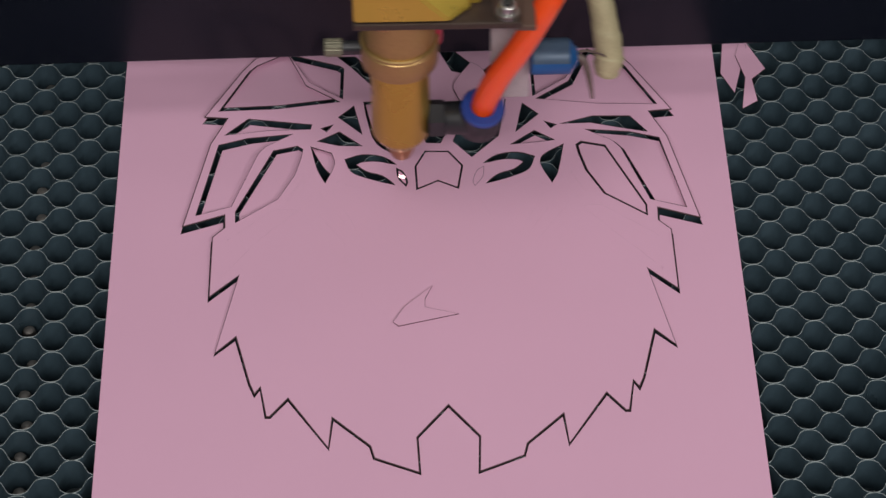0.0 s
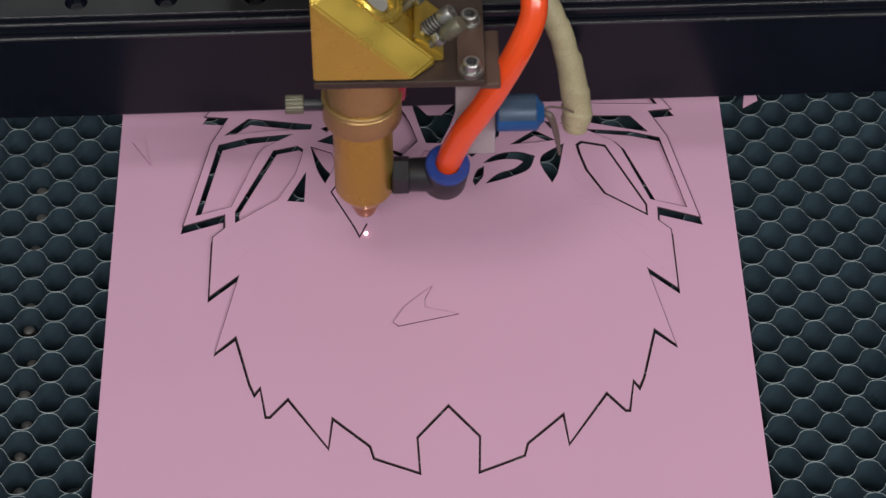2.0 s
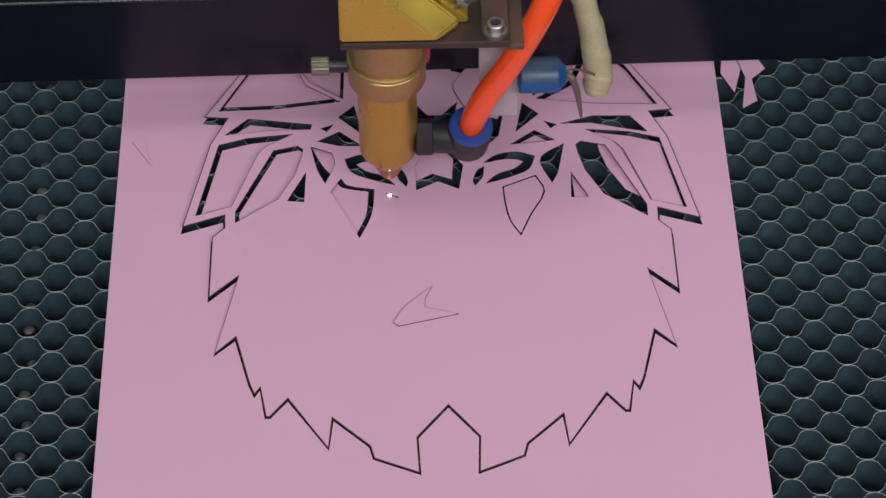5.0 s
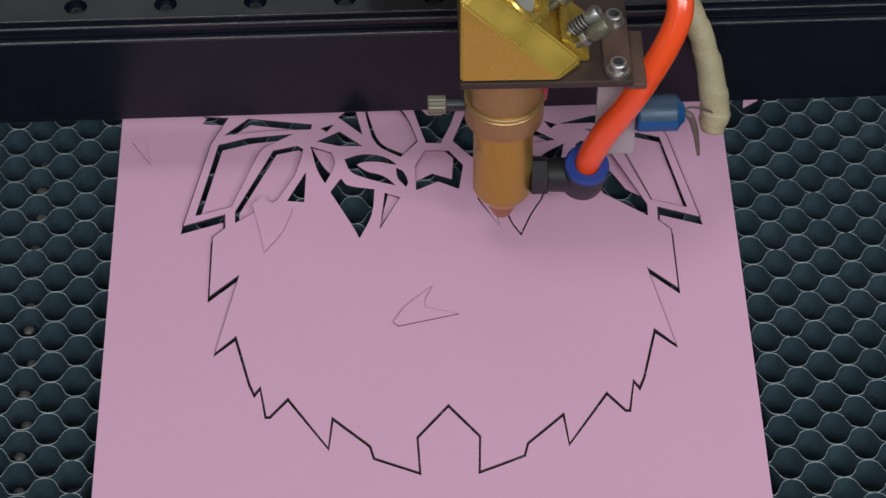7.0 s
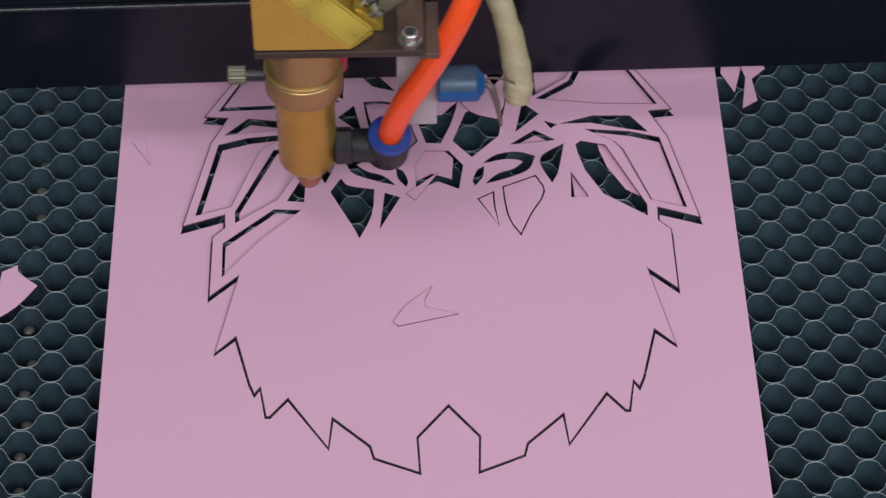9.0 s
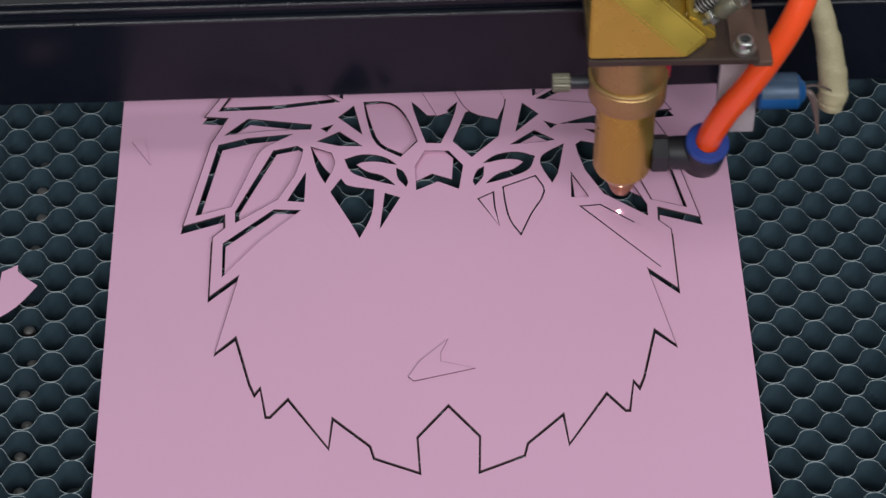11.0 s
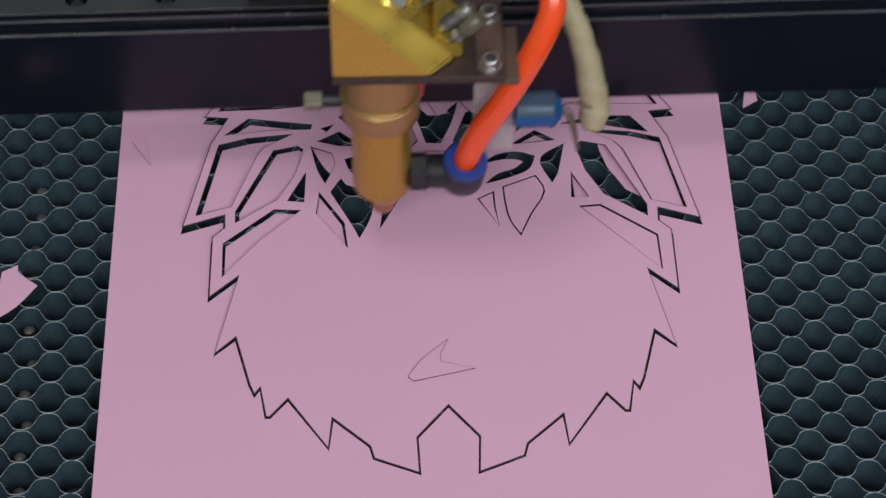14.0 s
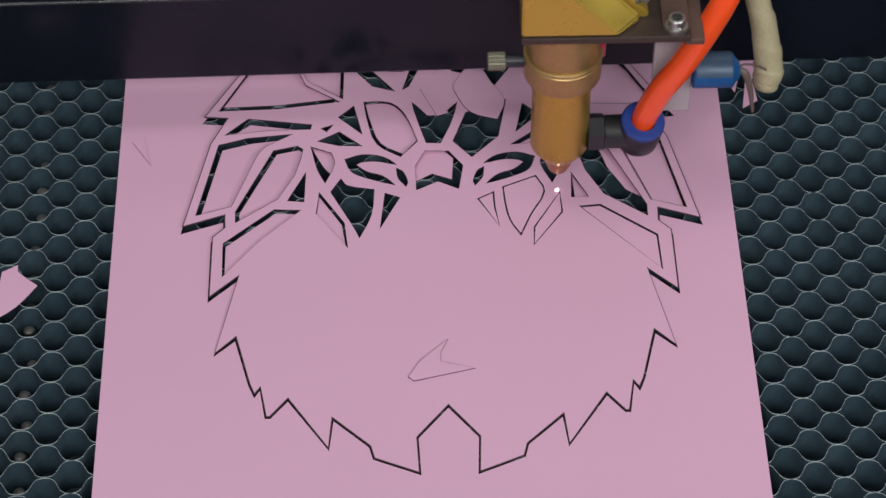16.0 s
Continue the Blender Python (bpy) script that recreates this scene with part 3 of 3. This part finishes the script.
    ring_ob = P("mirror_ring", lathe([(12.6, -3), (12.6, 1.2), (12.0, 1.9), (10.4, 1.9), (10.0, 1.2), (9.0, 1.2), (7.8, -0.6), (7.8, -0.9)], 48, tilt), GOLDB, "gold mirror retaining ring")
    P("mirror", lathe([(7.7, -1.0), (7.7, -0.5)], 32, tilt), MIRROR, "small scuffed round mirror", ring_ob)
    # Small black studs stand in for two dark holes.
    for a in (205, 222):
        hole = tilt @ Matrix.Translation((11.2 * math.cos(radians(a)), 11.2 * math.sin(radians(a)), 0))
        P("dark_hole_stud", lathe([(0.8, 1.0), (0.8, 2.0), (0.4, 2.1)], 12, hole), RUBBER, under=ring_ob)
    stand = Matrix.Translation((13.7, 1.5, 103.2)) @ slope
    flange = [(17.0, 84.4), (26.0, 84.4), (26.0, 86.5), (19.5, 93.0), (17.0, 94.0)]
    part("screw_flange", prism([(-6.0, flange), (15.0, flange)], 0.5), GOLDB, h, "gold flange that holds the adjusting screws")
    for dx, dy in ((12.0, -2.5), (2.5, 8.8)):
        m = stand @ Matrix.Translation((dx, dy, 0))
        screw = P("adjusting_screw", lathe([(1.4, -6), (1.4, 4.6), (2.6, 4.8), (2.7, 8.6), (2.4, 9.2), (1.6, 9.2), (1.4, 7.4)], 22, m), STEEL, "steel adjusting screw")
        coil = []
        for i in range(44):
            a = 2 * math.pi * i / 8
            coil.append(m @ Vector((2.3 * math.cos(a), 2.3 * math.sin(a), -2.0 + 6.6 * i / 43)))
        P("spring", tube(coil, 0.45, 6, 2), PLATEM, "dark coil spring", screw)
        m = stand @ Matrix.Translation((dx + 3.2, dy - 3.4, 0))
        knob = P("clamp_knob", lathe([(1.3, -6), (1.3, 3.0), (2.6, 3.2), (2.8, 3.7), (2.8, 9.6), (2.5, 10.1)], 26, m), KNURL, "dull nickel clamp knob")
        P("lock_nut", lathe([(2.4, -0.6), (2.6, -0.3), (2.6, 1.4), (2.4, 1.7)], 6, m), STEEL, under=knob)
    # slotted clamp on the plate
    ring = [(34.5 + 4.2 * math.cos(a), (11.0 if math.sin(a) > 0 else -10.6) + 4.2 * math.sin(a)) for a in (2 * math.pi * (j + 0.5) / 28 for j in range(28))]
    slab("slot_clamp", ring, [], 84.25, 85.4, [BROWN, PLATEM], h, "brown slotted clamp plate with rounded ends")
    for y in (-11.0, 11.0):
        cap = P("socket_screw", lathe([(3.6, 85.4), (3.6, 85.9), (2.8, 86.0), (2.8, 88.6), (2.5, 89.0), (1.7, 89.0), (1.5, 87.0)], 24, Matrix.Translation((34.5, y, 0))), STEEL, "steel socket-head screw")
        # black disc gives the socket's bottom its shade by colour
        P("hex_socket", lathe([(1.5, 86.9), (1.5, 87.3)], 6, Matrix.Translation((34.5, y, 0))), RUBBER, under=cap)
    part("carriage", box(-44, 24, 36, 63, 73.8, 79.5, 1.0), BROWN, h, "brown steel carriage plate on the rail")
    part("carriage_arm", box(8, 42, 30.5, 44, 79.7, 84, 0.8), PLATEM, h)
    # red-dot pointer
    part("pointer_bracket", box(30.0, 43.0, 3, 6, 34, 79.0, 0.5), ACRYL, h, "scuffed grey pointer bracket")
    pointer = P("pointer", lathe([(5.4, 0), (5.9, 0.5), (5.9, 13), (5.3, 13.6), (4.2, 14.2), (3.0, 15.5)], 28, Matrix.Translation((43.2, 5, 50.5)) @ side), CYAN, "blue laser pointer")
    # half shell added so that the pointer's top shows a grey reflection
    bm = lathe([(6.0, 0.6), (6.3, 0.8), (6.3, 12.6), (6.0, 12.9)], 36, Matrix.Translation((43.2, 5, 50.5)) @ side)
    bmesh.ops.delete(bm, geom=[v for v in bm.verts if v.co.z < 51.6 * MM], context="VERTS")
    P("pointer_sheen", bm, SHEEN, "grey half shell added for the sheen on the pointer's top", pointer)
    P("pointer_lead", tube([(57.4, 5, 50.5), (60.5, 4, 50), (62.6, 3, 44), (64.2, 2, 34)], [1.2, 1.3, 1.1, 0.5], 8), WIRE, "frayed grey pointer lead", pointer)
    P("pointer_lead", tube([(57.4, 5, 51.5), (61, 6, 52), (66, 9, 48), (70, 13, 42)], 0.4, 8), WIRE, "thin brown wire", pointer)
    # air fitting
    P("fitting_nut", lathe([(5.6, 0), (6.4, 0.5), (6.4, 5.5), (5.6, 6)], 6, Matrix.Translation((9.0, 0, 28)) @ side), RUBBER, "black hexagon nut")
    P("elbow", lathe([(5.2, 0), (5.6, 0.6), (6.0, 14)], 28, Matrix.Translation((14.5, 0, 28)) @ side), RUBBER, "black plastic elbow fitting")
    up = Matrix.Translation((26.6, 0, 28.2)) @ Matrix.Rotation(radians(20), 4, "X") @ Matrix.Rotation(radians(6), 4, "Y")
    cup = P("elbow_cup", lathe([(4.5, -7.0), (6.6, -6.2), (7.4, -4.8), (7.4, 6.0)], 32, up), RUBBER)
    P("release_ring", lathe([(7.3, 5.6), (7.3, 7.6), (6.7, 8.2), (4.2, 8.2), (4.2, 6.0)], 32, up), BLUE, "blue release ring", cup)
    P("air_hose", tube([(27.0, -1.0, 31), (28.6, -1.6, 38.5), (32.5, -3, 49.7), (38.2, -4, 61.2), (44.0, -4, 73.4), (50.0, -2, 86), (53.8, 2, 94.1), (54.4, 6, 99.5), (53.2, 11, 104.5), (48, 20, 111), (38, 33, 120), (20, 48, 130)], 4.3, 20, 8), ORANGE, "glossy orange air hose")
    # taped cable
    pts = [(69.6, 14.0, 33), (70.2, 14.8, 38), (70.2, 16, 43), (68.8, 18.5, 52), (66.2, 22, 63), (62.6, 26, 72), (59, 31, 78), (54, 38, 85), (46, 46, 96)]
    bm = tube(pts, [3.6, 5.0, 4.9, 4.5, 4.1, 4.0, 3.9, 3.9, 3.9], 24, 10)
    bm.verts.ensure_lookup_table()
    for ring in range(len(bm.verts) // 24):
        c = sum((bm.verts[ring * 24 + q].co for q in range(0, 24, 6)), Vector()) / 4
        for j in range(24):
            v = bm.verts[ring * 24 + j]
            lap = ((ring * 24 + j * 9) % 264) / 264
            v.co = c + (v.co - c) * (0.95 + 0.09 * lap + 0.06 * noise.noise(v.co * 260))
    for ring, flat in ((0, 0.35), (1, 0.55), (2, 0.8)):
        c = sum((bm.verts[ring * 24 + q].co for q in range(0, 24, 6)), Vector()) / 4
        for j in range(24):
            v = bm.verts[ring * 24 + j]
            v.co.y = c.y + (v.co.y - c.y) * flat
            if ring == 0:
                v.co.x = c.x + (v.co.x - c.x) * 0.55
    P("taped_cable", bm, TAPE, "cable wrapped in yellowed masking tape")
    return h


head_ob = head()
bm = bmesh.new()
bmesh.ops.create_uvsphere(bm, u_segments=12, v_segments=8, radius=0.5 * MM)
spot_ob = smooth(part("burning_spot", bm, SPARK, head_ob, "tiny white-hot burning spot"))

HEAD_ROWS = [
    (0.0, -7.5, 32.5), (0.1, 2.9, 30.9), (0.2, 13.9, 29.6), (0.3, 17.1, 31.1), (0.4, 18.0, 35.4), (0.5, 16.6, 33.8),
    (0.6, 15.2, 26.0), (0.7, -6.6, 23.9), (0.8, -43.9, 21.0), (0.9, -43.2, 22.4), (1.0, -40.4, 34.1), (1.1, -40.4, 34.5),
    (1.2, -44.4, 26.2), (1.3, -42.4, 22.9), (1.4, -30.9, 33.9), (1.5, -28.0, 35.9), (1.6, -29.4, 29.8), (1.7, -30.1, 22.6),
    (1.8, -22.8, 9.8), (1.9, -21.9, 5.1), (2.0, -19.8, 6.2), (2.1, -18.4, 13.6), (2.2, -17.2, 26.0), (2.3, -24.3, 28.4),
    (2.5, -18.2, 26.9), (2.7, 22.9, 30.4), (2.8, 27.0, 26.8), (2.9, 27.8, 17.7), (3.0, 32.8, 4.5), (3.2, 32.8, 5.3),
    (3.3, 36.1, 14.1), (3.4, 40.5, 25.4), (3.5, 39.5, 33.7), (3.6, 38.2, 31.6), (3.7, 28.9, 27.0), (4.0, 49.9, 23.5),
    (4.2, 54.3, 28.8), (4.4, 50.3, 22.5), (4.6, 34.7, 26.9), (4.9, -12.8, 24.1), (5.2, -8.6, 22.6), (5.4, -11.7, 16.1),
    (5.6, -15.2, 9.1), (5.8, -9.8, 20.0), (6.0, 9.5, 23.5), (6.3, 23.5, 11.7), (6.4, 20.0, 18.0), (6.5, 19.0, 23.3), (6.6, 21.0, 26.4), (6.7, 23.2, 25.4), (6.8, 24.0, 19.3),
    (6.9, 25.3, 10.8), (7.0, 25.6, 4.9), (7.1, 20.7, 11.6), (7.2, 11.7, 17.3), (7.3, -5.0, 17.7), (7.4, -29.6, 16.0), (7.5, -38.9, 16.3), (7.6, -44.0, 16.9),
    (7.7, -49.6, 15.4), (7.8, -56.8, 10.6), (7.9, -62.6, 5.4), (8.0, -67.3, -0.1), (8.1, -67.6, -5.2), (8.2, -69.2, -13.6), (8.3, -68.4, -17.0), (8.4, -65.7, -10.6),
    (8.5, -61.6, -6.9), (8.6, -57.2, -0.8), (8.7, -54.0, 4.0), (8.8, -48.8, 10.8), (8.9, -44.6, 14.6), (9.0, -38.5, 20.3), (9.1, -34.6, 17.6), (9.2, -22.9, 6.3), (9.5, 20.8, 13.9),
    (9.8, 61.8, -2.7), (10.1, 78.4, -11.8), (10.4, 65.9, 2.3), (10.7, 53.5, 16.5), (10.85, 59.7, 17.4), (11.1, 68.8, 10.6),
    (11.3, 73.2, 6.5), (11.4, 77.6, 1.2), (11.5, 79.3, -2.2), (11.6, 80.2, 1.4), (11.7, 81.4, 4.0), (11.8, 78.6, 2.0), (11.9, 67.8, 1.2), (12.0, 50.1, 0.5),
    (12.1, 29.3, -0.3), (12.2, 9.4, -0.4), (12.3, -6.0, -0.6), (12.4, -20.6, -1.4), (12.5, -24.2, -0.3), (12.6, -28.4, 2.7), (12.7, -31.8, 7.0), (12.8, -35.0, 13.4),
    (12.9, -36.0, 18.2), (13.0, -35.9, 23.8), (13.1, -36.2, 26.6), (13.2, -36.2, 25.4), (13.3, -34.2, 21.4), (13.4, -31.3, 17.2), (13.5, -29.0, 14.2), (13.6, -27.2, 7.4),
    (13.7, -26.2, 2.6), (13.8, -26.0, -1.8), (13.9, -22.6, -0.8), (14.0, -13.9, 7.8), (14.1, -7.0, 15.6), (14.2, 0.8, 22.2), (14.3, 9.0, 25.2), (14.4, 27.4, 26.0),
    (14.5, 40.8, 26.7), (14.6, 44.6, 25.2), (14.7, 47.0, 23.0), (14.8, 47.0, 17.4), (14.9, 46.0, 13.6), (15.0, 44.1, 9.5), (15.1, 40.3, 5.6), (15.2, 37.0, 1.6),
    (15.3, 36.6, -1.6), (15.4, 36.4, -1.4), (15.5, 37.3, 1.3), (15.6, 38.2, 5.4), (15.7, 39.8, 11.5), (15.8, 41.7, 17.9), (15.9, 43.4, 21.2), (16.0, 45.4, 24.7),
]
FIRING = [(0.0, 0.1), (0.3, 0.52), (0.9, 1.3), (1.6, 2.35), (2.8, 3.7), (4.05, 4.4), (4.9, 5.6), (6.3, 6.9), (7.6, 8.9), (10.1, 11.35), (12.55, 13.8), (14.7, 16.0)]


def motions():
    walk(head_ob, [(t, pose(x * MM, y * MM, 0.0016)) for t, x, y in HEAD_ROWS])
    walk(gantry_ob, [(t, pose(0, (y - 0.0183 * x) * MM, 0, 0, 0, 1.05)) for t, x, y in HEAD_ROWS])
    up, down = pose(0, 0, 0.015), pose(0, 0, 0.0002)
    rows = [(0.0, down)]
    for a, b in FIRING:
        if a > 0:
            rows += [(a - 0.05, up), (a, down)]
        rows.append((b, down))
        if b < 16:
            rows.append((b + 0.05, up))
    if rows[-1][0] < 16:
        rows.append((16.0, up))
    walk(spot_ob, rows)
    for ob, rows in MOVES:
        walk(ob, [(r[0], at(ob, *r[1:])) for r in rows])


motions()
